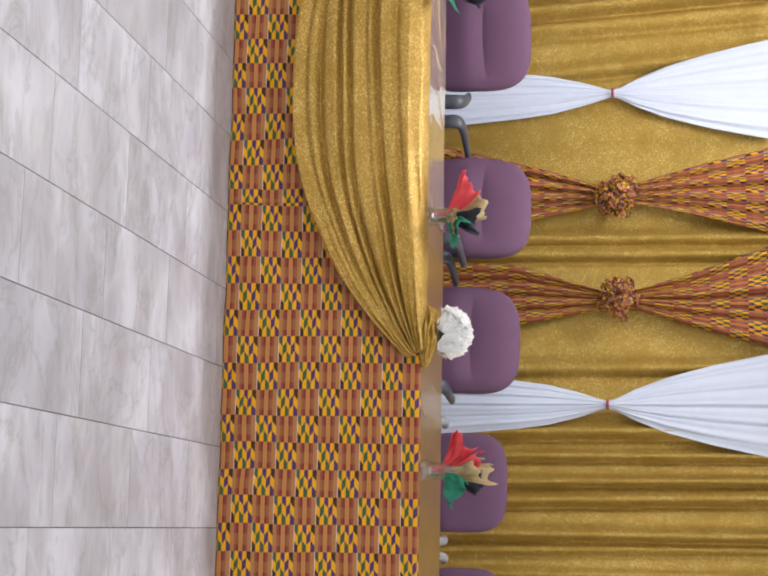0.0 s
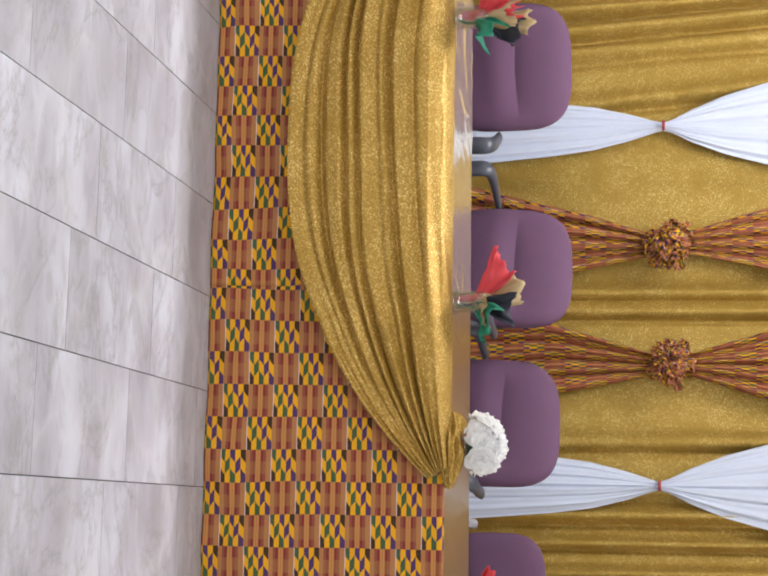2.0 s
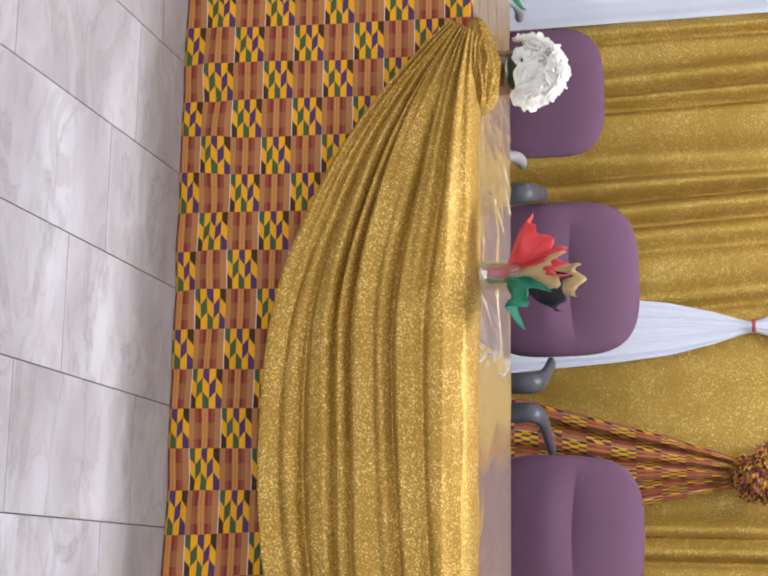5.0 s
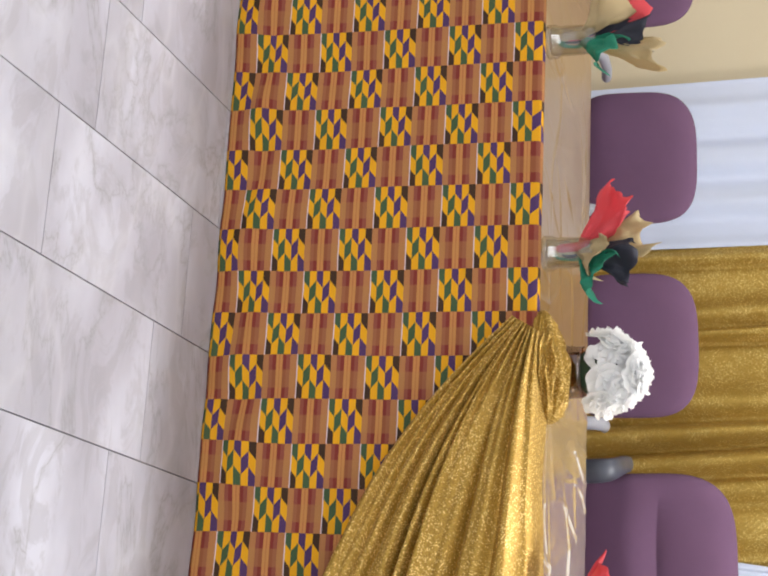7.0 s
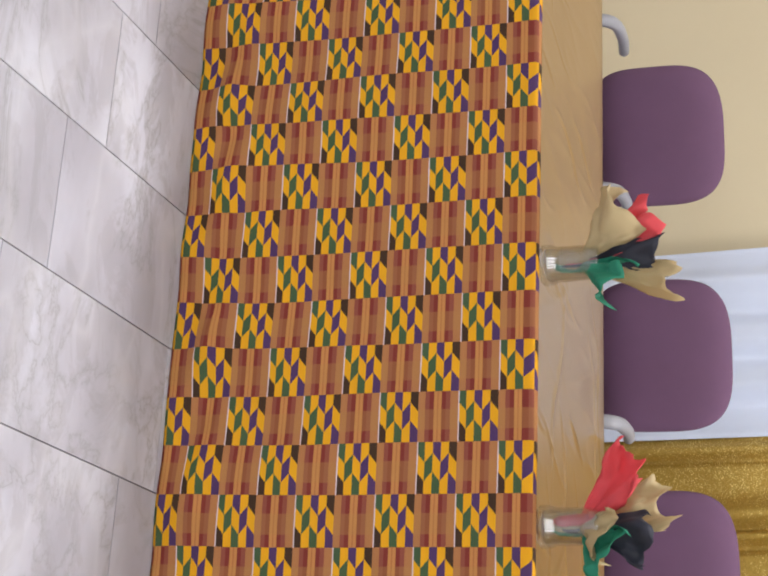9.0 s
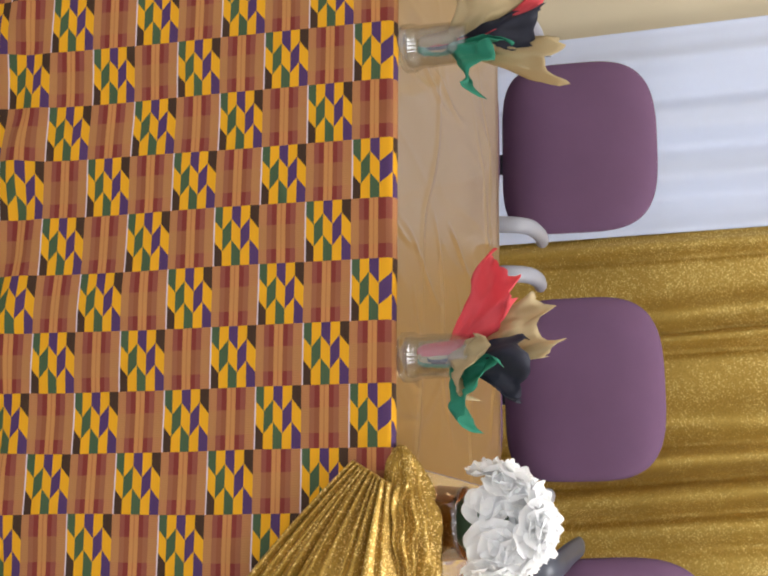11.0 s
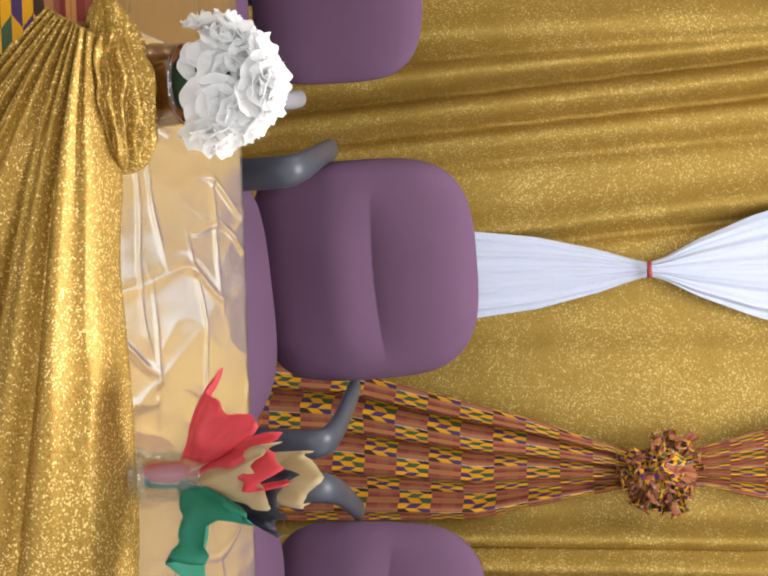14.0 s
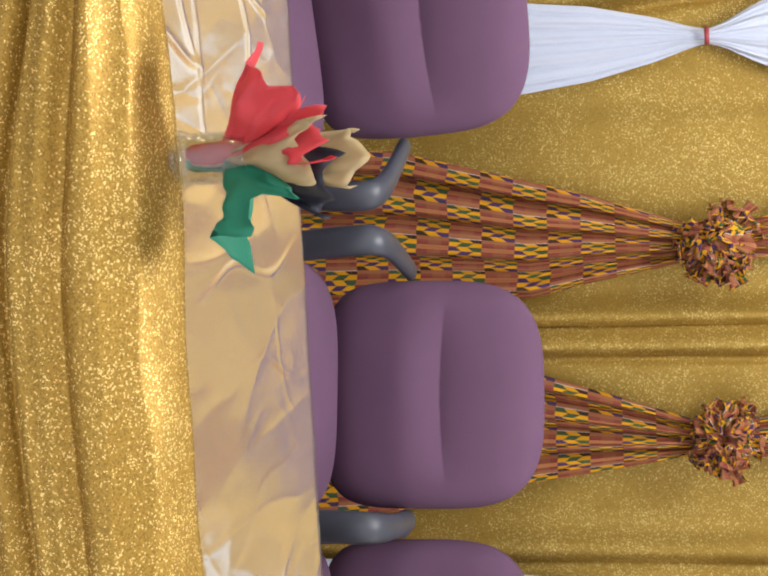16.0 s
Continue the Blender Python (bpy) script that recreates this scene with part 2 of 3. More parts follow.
SCREEN_FRAME = plain("dark_brown_frame", (0.04, 0.028, 0.02), 0.4)


# ---- mesh helpers ----
def finish(name, bm, material, parent=None, label="", smooth=True):
    me = bpy.data.meshes.new(name)
    bmesh.ops.recalc_face_normals(bm, faces=bm.faces[:])
    bm.to_mesh(me)
    bm.free()
    if smooth:
        me.polygons.foreach_set("use_smooth", [True] * len(me.polygons))
    me.materials.append(material)
    ob = new(name, me)
    ob.parent = parent
    if label:
        tagged(ob, label)
    return ob


def part(name, bm, material, parent, label="", smooth=True):
    return finish(name, bm, material, parent, label, smooth)


def empty(name, m):
    ob = new(name)
    ob.matrix_world = m
    return ob


def box(bm, x0, x1, y0, y1, z0, z1, bevel=0.0):
    vs = [bm.verts.new((x, y, z)) for x in (x0, x1) for y in (y0, y1) for z in (z0, z1)]
    fs = [bm.faces.new([vs[i] for i in q]) for q in ((0, 1, 3, 2), (4, 6, 7, 5), (0, 4, 5, 1), (2, 3, 7, 6), (0, 2, 6, 4), (1, 5, 7, 3))]
    if bevel:
        bmesh.ops.bevel(bm, geom=list({e for f in fs for e in f.edges}), offset=bevel, segments=3, affect="EDGES", profile=0.6)
    return bm


def grid(nu, nv, where, uv=None, closed=False):
    """A sheet of nu x nv cells; where(a, b) gives the place for a, b in 0..1, uv(a, b) its print coordinates."""
    bm = bmesh.new()
    lay = bm.loops.layers.uv.new("print")
    rows = [[bm.verts.new(where(i / nu, j / nv)) for i in range(nu + (0 if closed else 1))] for j in range(nv + 1)]
    for j in range(nv):
        for i in range(nu):
            k = (i + 1) % nu if closed else i + 1
            f = bm.faces.new((rows[j][i], rows[j][k], rows[j + 1][k], rows[j + 1][i]))
            if uv:
                for lp, (a, b) in zip(f.loops, ((i, j), (i + 1, j), (i + 1, j + 1), (i, j + 1))):
                    lp[lay].uv = uv(a / nu, b / nv)
    return bm


def lathe(profile, n=28):
    """A turned shape from (radius, height) pairs."""
    bm = bmesh.new()
    rings = [[bm.verts.new((r * math.cos(2 * math.pi * k / n), r * math.sin(2 * math.pi * k / n), z)) for k in range(n)] for r, z in profile]
    for a, b in zip(rings, rings[1:]):
        for k in range(n):
            bm.faces.new((a[k], a[(k + 1) % n], b[(k + 1) % n], b[k]))
    bm.faces.new(rings[0][::-1])
    bm.faces.new(rings[-1])
    return bm


def curve_point(pts, t):
    """A smooth point on a run of places (Catmull-Rom)."""
    n = len(pts) - 1
    k = min(int(t * n), n - 1)
    f = t * n - k
    p = [Vector(pts[max(0, min(n, k + d))]) for d in (-1, 0, 1, 2)]
    return 0.5 * (2 * p[1] + (p[2] - p[0]) * f + (2 * p[0] - 5 * p[1] + 4 * p[2] - p[3]) * f * f + (3 * p[1] - p[0] - 3 * p[2] + p[3]) * f ** 3)


def sweep(bm, pts, wide, thick, steps=22, n=12, taper=0.0):
    """A bar of oval section, wide across and thick, along a smooth run of places."""
    rings = []
    for s in range(steps + 1):
        c = curve_point(pts, s / steps)
        d = (curve_point(pts, min(1, s / steps + 0.01)) - curve_point(pts, max(0, s / steps - 0.01))).normalized()
        side = Vector((1, 0, 0)) - d * d.x
        side = (side if side.length > 0.2 else Vector((0, 1, 0)) - d * d.y).normalized()
        up = d.cross(side)
        k = (0.55 if s in (0, steps) else 1.0) * (1 - taper * max(0.0, s / steps - 0.5) * 2)
        rings.append([bm.verts.new(c + k * (side * wide * math.cos(2 * math.pi * q / n) + up * thick * math.sin(2 * math.pi * q / n))) for q in range(n)])
    for a, b in zip(rings, rings[1:]):
        for q in range(n):
            bm.faces.new((a[q], a[(q + 1) % n], b[(q + 1) % n], b[q]))
    bm.faces.new(rings[0][::-1])
    bm.faces.new(rings[-1])
    return bm


def solid(ob, thick):
    md = ob.modifiers.new("thickness", "SOLIDIFY")
    md.thickness, md.offset = thick, 0.0
    return ob


def lerp(table, x):
    return float(np.interp(x, [a for a, _ in table], [b for _, b in table]))


def wob(x, y=0.0, z=0.0):
    return noise.noise(Vector((x, y, z)))


# ---- setting ----
def slab(name, x0, x1, y0, y1, z0, z1, material, label, category):
    ob = finish(name, box(bmesh.new(), x0, x1, y0, y1, z0, z1), material, smooth=False)
    return tagged(ob, label, category, kind="structure")


floor = slab("floor", ROOM_X0 - 0.2, ROOM_X1 + 0.2, ROOM_Y0 - 0.2, ROOM_Y1 + 0.2, -0.2, -0.004, GROUT, "pale grey marble tile floor with dark joints", "floor")
slab("ceiling", ROOM_X0 - 0.2, ROOM_X1 + 0.2, ROOM_Y0 - 0.2, ROOM_Y1 + 0.2, ROOM_H, ROOM_H + 0.2, CEIL, "plain white painted ceiling of the hall", "ceiling")
slab("wall_north", ROOM_X0, ROOM_X1, ROOM_Y1, ROOM_Y1 + 0.2, 0, ROOM_H, WALL, "cream painted wall behind the hung drapes", "wall")
slab("wall_west", ROOM_X0 - 0.2, ROOM_X0, ROOM_Y0, ROOM_Y1, 0, ROOM_H, WALL, "cream painted side wall of the hall", "wall")
slab("wall_east", ROOM_X1, ROOM_X1 + 0.2, ROOM_Y0, ROOM_Y1, 0, ROOM_H, WALL, "cream painted side wall of the hall", "wall")
slab("wall_south", ROOM_X0, ROOM_X1, ROOM_Y0 - 0.2, ROOM_Y0, 0, ROOM_H, WALL, "cream painted rear wall of the hall", "wall")

# ---- tables and their covers ----
TOP, DEPTH = 0.75, 0.695
CW, CH, LAP = 0.102, 0.0795, 0.022


def folding_table(x0, x1):
    t = empty("banquet_table", pose((x0 + x1) / 2, DEPTH / 2, 0))
    hx, hy = (x1 - x0) / 2 - 0.004, DEPTH / 2 - 0.012
    part("tabletop", box(bmesh.new(), -hx, hx, -hy, hy, TOP - 0.04, TOP - 0.008, 0.006), WOOD, t)
    for sx in (-1, 1):
        for sy in (-1, 1):
            part("leg", sweep(bmesh.new(), [(sx * (hx - 0.25), sy * (hy - 0.08), 0), (sx * (hx - 0.25), sy * (hy - 0.08), 0.35), (sx * (hx - 0.25), sy * (hy - 0.08), TOP - 0.04)], 0.014, 0.014, 4), STEEL, t)
    return tagged(t, "long banquet table hidden under gold and kente cloths", "table", "banquet tables in a row")


EDGES = (-2.08, -0.25, 1.58, 3.41)
for x0, x1 in zip(EDGES, EDGES[1:]):
    folding_table(x0, x1)


def satin_cover(x0, x1, seed, lift, busy, cloth, label):
    """Satin sheet lying creased over a tabletop, hanging a little over the rear edge."""
    creases = []
    rnd = random.Random(seed)
    for _ in range(int((x1 - x0) * 17 * busy)):
        creases.append((rnd.uniform(x0, x1), rnd.uniform(0, DEPTH), rnd.gauss(1.57, 0.22) if rnd.random() < 0.7 else rnd.gauss(0.15, 0.2), rnd.uniform(0.08, 0.3), rnd.uniform(0.001, 0.005), rnd.uniform(0.0035, 0.008)))

    def where(a, b):
        x, s = x0 + (x1 - x0) * a, b * (DEPTH + 0.2)
        y, z = (s + 0.005 * max(0.0, 1 - s / 0.06), TOP - 0.002 * max(0.0, 1 - s / 0.02)) if s < DEPTH else (DEPTH + 0.012, TOP - (s - DEPTH))
        h = 0.0028 * wob(x * 2.6, s * 2.2, seed) + busy * (0.0011 * wob(x * 9, s * 6, seed) + 0.0005 * wob(x * 30, s * 11, seed + 7))
        h += busy * (0.0025 * (1 - abs(wob(x * 5.0 + 0.6 * s, s * 1.6, seed + 2))) ** 12 + 0.0012 * (1 - abs(wob(x * 9.0 - s, s * 3.5, seed + 5))) ** 8)
        for cx, cy, an, ln, ht, wd in creases:
            dx, dy = x - cx, s - cy
            along, across = dx * math.cos(an) + dy * math.sin(an), -dx * math.sin(an) + dy * math.cos(an)
            across += 0.02 * math.sin(along * 17)
            if abs(along) < ln and abs(across) < 5 * wd:
                h += ht * math.exp(-(across / wd) ** 2) * math.cos(along / ln * 1.57)
        h = max(h, -0.003) * min(1.0, max(0.0, s / 0.06))
        return (x, y, z + h + lift) if s < DEPTH else (x, y + h + lift, z + 0.003)

    ob = solid(finish("satin_tablecloth", grid(int((x1 - x0) * (170 if busy < 1 else 270)), 130, where), cloth), 0.002)
    return tagged(ob, label, "tablecloth", "satin tablecloths")


satin_cover(-2.08, 0.12, 3, 0.0, 0.85, SATIN_DULL, "smooth brownish gold satin tablecloth over the tabletop")
satin_cover(0.02, 1.566, 5, 0.0045, 1.0, SATIN, "creased shiny gold satin tablecloth over the tabletop")
satin_cover(1.5, 3.41, 8, 0.0, 0.6, SATIN_DULL, "smooth brownish gold satin tablecloth over the tabletop")


def kente_front(x0, x1, seed, shift, lift):
    """Printed cloth hung from the front edge to the floor, flaring and buckling a little towards the hem."""
    drop = TOP - 0.005
    whole = drop + LAP

    def where(a, b):
        x, s = x0 + (x1 - x0) * a, b * whole
        if s > drop:
            over = s - drop
            return (x, -0.005 - lift + over, TOP + lift + 0.0075 * min(1.0, over / 0.012) + 0.001 * wob(x * 12, s * 30, seed))
        z, b = 0.002 + s, s / drop
        low = (1 - b) ** 1.3
        y = -0.005 - lift - 0.067 * low + 0.016 * low * wob(x * 4.5, z * 1.5, seed) + 0.006 * wob(x * 9, z * 3.5, seed + 4) * (1 - b ** 3)
        buck = max(0.0, 1 - abs(z - 0.085) / 0.07)
        y -= 0.024 * buck * abs(wob(x * 5.0, 0, seed + 9)) - 0.008 * math.sin(x * 21 + 40 * z) * buck
        return (x + 0.004 * low * wob(x * 5, z * 4, seed + 2), y, z)

    def uv(a, b):
        x, z = x0 + (x1 - x0) * a, 0.002 + b * whole
        low = max(0.0, 1 - z / TOP)
        return ((z - TOP - LAP + 0.002 + 0.0015 * wob(x * 3, 0, seed)) / CH, x / CW + shift + 0.06 * low * wob(x * 2, z * 2, seed + 1) + 0.12 * low ** 2 * wob(x * 4, z * 4, seed + 3))

    ob = solid(finish("kente_cloth", grid(int((x1 - x0) * 70), 72, where, uv), KENTE), 0.0015)
    return tagged(ob, "kente print cotton cloth hung over the table front", "table skirt", "kente cloths on the table front")


kente_front(-2.08, 1.585, 1, 0.0, 0.004)
kente_front(1.56, 3.41, 2, 0.35, 0.0)

# ---- gold swag on the table front ----
SX0, SX1, SAG = 0.06, 2.16, 0.5


def hang(z):
    """How far the table front's cloth stands out at a height."""
    return -0.016 - 0.06 * max(0.0, 1 - z / TOP) ** 1.3


# where the swag's creases run across it, how deep and how wide
CREASES = ((0.2, 0.012, 0.022), (0.355, 0.036, 0.02), (0.45, 0.012, 0.025), (0.575, 0.034, 0.014), (0.645, 0.036, 0.013), (0.77, 0.028, 0.02), (0.87, 0.012, 0.02))


def swag_sheet():
    def where(a, b):
        bow = 1 - abs(2 * a - 1) ** 2.6
        x = SX0 + (SX1 - SX0) * a
        pinch = min(1.0, min(a, 1 - a) / 0.22)
        r = b
        z = TOP + 0.024 - 0.012 * max(0.0, (r - 0.04) / 0.96) - r * SAG * bow * min(1.0, 0.35 + r * 12) - 0.045 * r * (1 - pinch)
        rr = r + 0.09 * wob(a * 2.6, r * 1.8, 3) * pinch + 0.06 * (a - 0.5) * r * (1 - r) * 4
        crease = 0.0
        for at, deep, wide in CREASES:
            wave = 0.75 + 0.5 * wob(at * 9, a * 2.2, 2)
            d = (rr - at) / wide
            crease += deep * wave * (math.exp(-d * d) if d < 0 else math.exp(-0.35 * d * d))
        small = math.sin(rr * 60 + 4 * wob(a * 3, r * 3, 8))
        y = hang(z) - 0.016 - 0.012 * bow - 0.03 * bow * math.sin(min(1.0, r * 1.1) * 3.0) - (0.014 + 0.042 * pinch) * min(1.0, r * 8)
        y += (0.35 + 0.95 * pinch) * crease - (0.0014 + 0.0065 * max(0.0, 1 - min(a, 1 - a) / 0.36)) * small + 0.003 * wob(a * 9, r * 8, 6)
        y = min(y, hang(z) - 0.006)
        y -= 0.012 * (1 - pinch)
        if r < 0.05:
            y += ((0.05 - r) / 0.05) ** 1.5 * (0.085 + 0.03 * wob(a * 5, 0, 4))
            z += 0.005 * wob(a * 16, r * 30, 9)
        x -= 0.035 * (1 - pinch) * r * (1 if a < 0.5 else -1)
        return (x, y, z)

    return solid(finish("sheet", grid(200, 260, where), GOLD_SWAG), 0.003)


def gathered_end(sx, flip):
    """The bunched end of the swag lying over the table edge."""
    def where(a, b):
        th, ph = a * 2 * math.pi, b * math.pi
        d = Vector((math.sin(ph) * math.cos(th), math.sin(ph) * math.sin(th), math.cos(ph)))
        turn = math.atan2(d.z, d.y)
        ruff = 1 + 0.13 * math.sin(9 * turn + 3.5 * d.x + 3 * wob(d.x * 2, d.y * 2, flip)) + 0.12 * math.sin(21 * turn - 2 * d.x + 4 * wob(d.x * 3, d.y * 2, flip + 4)) + 0.26 * wob(d.x * 2.6, d.y * 2.2 + flip, d.z * 2.2)
        tail = 1 + 0.35 * d.x * flip
        return (sx + flip * 0.06 + d.x * 0.125, 0.035 + d.y * 0.066 * ruff * tail + 0.025 * flip * d.x, TOP + 0.022 + max(-0.018, d.z * 0.046 * ruff * tail))

    return finish("gathered_end", grid(130, 60, where, closed=True), GOLD_SWAG)


swag = empty("gold_swag", pose(0, 0, 0))
for ob in (swag_sheet(), gathered_end(SX0, 1), gathered_end(SX1, -1)):
    ob.parent = swag
tagged(swag, "glittering gold cloth swag draped along the table front", "swag")


# ---- drapes on the wall ----
def gold_drape(x0, x1, folds, seed, amp, y0=2.52):
    """Glitter cloth hung from the wall rail in soft folds: each fold is (x, depth, width, lean)."""
    def where(a, b):
        x, z = x0 + (x1 - x0) * a, 0.02 + 2.33 * b
        y = y0 + 0.006 * wob(x * 7, z * 1.2, seed) + amp * wob(x * 5.5 + 0.25 * z, z * 0.35, seed + 3)
        for fx, dep, wid, lean in folds:
            c = fx + lean * (z - 1.2)
            d = (x - c) / wid
            y -= 1.8 * dep * math.exp(-d * d if d < 0 else -2.2 * d * d) * (0.75 + 0.25 * wob(z * 0.9, fx))
            if -0.4 < d - 1.0 < 0.9:
                y += 0.7 * dep * math.exp(-((d - 1.05) / 0.35) ** 2)
        top = max(0.0, (b - 0.93) / 0.07)
        y += top * 0.008 * math.sin(x * 210 + 3 * wob(x * 9)) - 0.01 * top
        return (x, min(y, 2.575), z + 0.004 * math.sin(x * 130) * top)

    ob = solid(finish("gold_curtain", grid(int((x1 - x0) * 90), 60, where), GOLD), 0.003)
    return tagged(ob, "glittering gold backdrop curtain in soft vertical folds", "curtain", "gold curtains")


rf = random.Random(11)
gold_drape(-0.97, 0.44, [(-0.9, 0.03, 0.03, 0.0), (-0.68, 0.06, 0.05, -0.05), (-0.6, 0.05, 0.035, -0.03), (-0.32, 0.05, 0.07, -0.01), (-0.21, 0.07, 0.05, -0.06), (-0.1, 0.06, 0.05, -0.06), (0.0, 0.03, 0.06, -0.05), (0.27, 0.035, 0.05, -0.08)], 1, 0.012)
gold_drape(0.4, 1.3, [(0.56, 0.01, 0.1, 0.0), (1.23, 0.05, 0.045, 0.012)], 2, 0.006, 2.53)
gold_drape(1.26, 2.2, [(1.32, 0.035, 0.04, 0.01), (1.95, 0.03, 0.05, 0.0)], 3, 0.006)
gold_drape(2.16, 4.6, [(2.3 + 0.13 * k + rf.uniform(-0.03, 0.03), rf.uniform(0.025, 0.06), rf.uniform(0.025, 0.045), rf.uniform(-0.02, 0.01)) for k in range(17)], 4, 0.012)


def tied(cx, table_l, table_r, z0, z1, folds, seed, y0, puff, amp=0.008):
    """where() of a drape gathered at a tie: left and right edges by height."""
    def where(a, b):
        z = z0 + (z1 - z0) * b
        l, r = lerp(table_l, z), lerp(table_r, z)
        tight = max(0.05, min(1.0, (r - l) / 0.3))
        x = l + (r - l) * (a + 0.012 * math.sin(a * folds * 6.28) * tight)
        ripple = math.sin(a * folds * 6.283 + 2.0 * wob(a * 4, z * 0.8, seed)) + 0.5 * math.sin(a * folds * 13.7 + seed)
        y = y0 - puff * math.sin(a * math.pi) * (1.15 - 0.6 * tight) - amp * ripple * (0.4 + 0.6 * tight)
        return (cx + x, y, z)
    return where


def white_drape(cx, seed, drop=0.0):
    t = empty("white_curtain", pose(cx, 2.45, 0))
    tie_z = 1.484 + drop
    tab = [(0, 0.19), (0.5, 0.17), (0.95, 0.133), (1.15, 0.108), (1.33, 0.065), (1.44, 0.03), (1.484, 0.02), (1.53, 0.034), (1.62, 0.082), (1.78, 0.147), (2.0, 0.21), (2.2, 0.255), (2.345, 0.285)]
    tab = [(z + drop * max(0.0, 1 - abs(z - 1.484) / 0.8), w) for z, w in tab]
    where = tied(0, [(z, -w) for z, w in tab], tab, 0.02, 2.345, 5, seed, 0.0, 0.03, 0.006)
    solid(part("cloth", grid(90, 130, where), WHITE, t), 0.002)
    ring = grid(24, 8, lambda a, b: ((0.022 + 0.004 * math.cos(b * 6.283)) * math.cos(a * 6.283), -0.03 + (0.03 + 0.004 * math.cos(b * 6.283)) * math.sin(a * 6.283), tie_z + 0.007 * math.sin(b * 6.283)), closed=True)
    part("tie", ring, RIBBON, t, "thin red tie")
    return tagged(t, "white voile curtain pinched at the middle by a red tie", "curtain", "tied white curtains")


white_drape(0.418, 3)
white_drape(2.157, 6, -0.04)


def kente_drape(cx, tl, tr, seed):
    t = empty("kente_curtain", pose(cx, 2.43, 0))
    where = tied(0, tl, tr, 0.02, 2.345, 3.6, seed, 0.0, 0.035, 0.024)
    solid(part("cloth", grid(110, 130, where, lambda a, b: (a * 8.0 + seed * 0.37, b * 2.33 / (CW * 0.97))), KENTE_HUNG, t), 0.002)

    rnd = random.Random(seed)

    def ruffle(th, el, ln, wd, ph):
        """A pinched loop of cloth standing out of the knot."""
        out = Vector((math.cos(th) * math.cos(el), -math.sin(el), math.sin(th) * math.cos(el)))
        side = out.cross(Vector((0.3, 1, 0.2))).normalized()
        nor = out.cross(side)

        def pw(a, b):
            w = (a - 0.5) * wd * (0.35 + b)
            d = 0.02 * math.sin(a * 7 + ph) * b + 0.03 * math.sin(b * 2.6 + ph)
            return Vector((0.0, -0.02, 1.5)) + out * (0.012 + ln * math.sin(b * 1.75)) + side * w + nor * (d + 0.03 * max(0, b - 0.75))
        return pw

    for k in range(72):
        th, el = rnd.uniform(0, 6.283), rnd.uniform(0.02, 1.15)
        ln = rnd.uniform(0.085, 0.135) * (1.0 - 0.25 * el)
        c = rnd.uniform(0, 40)
        solid(part("ruffle", grid(6, 8, ruffle(th, el, ln, rnd.uniform(0.034, 0.06), rnd.uniform(0, 6)), lambda a, b, c=c: (a * 1.0 + c, b * 1.7 + c * 0.7)), KENTE_HUNG, t), 0.002)
    return tagged(t, "kente print curtain tied in a ruffled knot", "curtain", "tied kente curtains")


kente_drape(1.01, [(0, -0.36), (0.55, -0.31), (1.12, -0.155), (1.4, -0.06), (1.5, -0.045), (1.62, -0.07), (1.9, -0.15), (2.345, -0.255)],
            [(0, 0.16), (0.55, 0.155), (0.95, 0.15), (1.12, 0.11), (1.4, 0.055), (1.5, 0.045), (1.62, 0.05), (1.9, 0.11), (2.345, 0.225)], 2)
kente_drape(1.585, [(0, -0.24), (0.55, -0.22), (0.95, -0.195), (1.2, -0.12), (1.4, -0.055), (1.5, -0.045), (1.62, -0.06), (1.9, -0.14), (2.345, -0.3)],
            [(0, 0.28), (0.51, 0.24), (0.95, 0.14), (1.2, 0.095), (1.4, 0.055), (1.5, 0.045), (1.62, 0.06), (1.9, 0.15), (2.345, 0.275)], 5)


def white_sheer(x0, x1):
    def where(a, b):
        x, z = x0 + (x1 - x0) * a, 0.03 + 2.3 * b
        y = 2.535 - 0.022 * math.sin(x * 31 + 1.6 * wob(x * 3, z * 0.5)) - 0.004 * math.sin(x * 71 + 2 * wob(x * 2, z * 0.4, 4))
        return (x, y, z)
    ob = solid(finish("white_curtain", grid(120, 40, where), WHITE), 0.0015)
    return tagged(ob, "plain white voile curtain hanging straight beside gold cloth", "curtain")


white_sheer(-1.69, -0.95)

scr = empty("wall_screen", pose(1.555, 2.56, 2.37))
part("bezel", box(bmesh.new(), -0.517, 0.517, -0.02, 0.055, 0.0, 0.6, 0.008), SCREEN_FRAME, scr)
part("panel", box(bmesh.new(), -0.49, 0.49, -0.0235, -0.019, 0.028, 0.575), SCREEN, scr)
tagged(scr, "dark flat screen on the wall above the drapes", "screen")


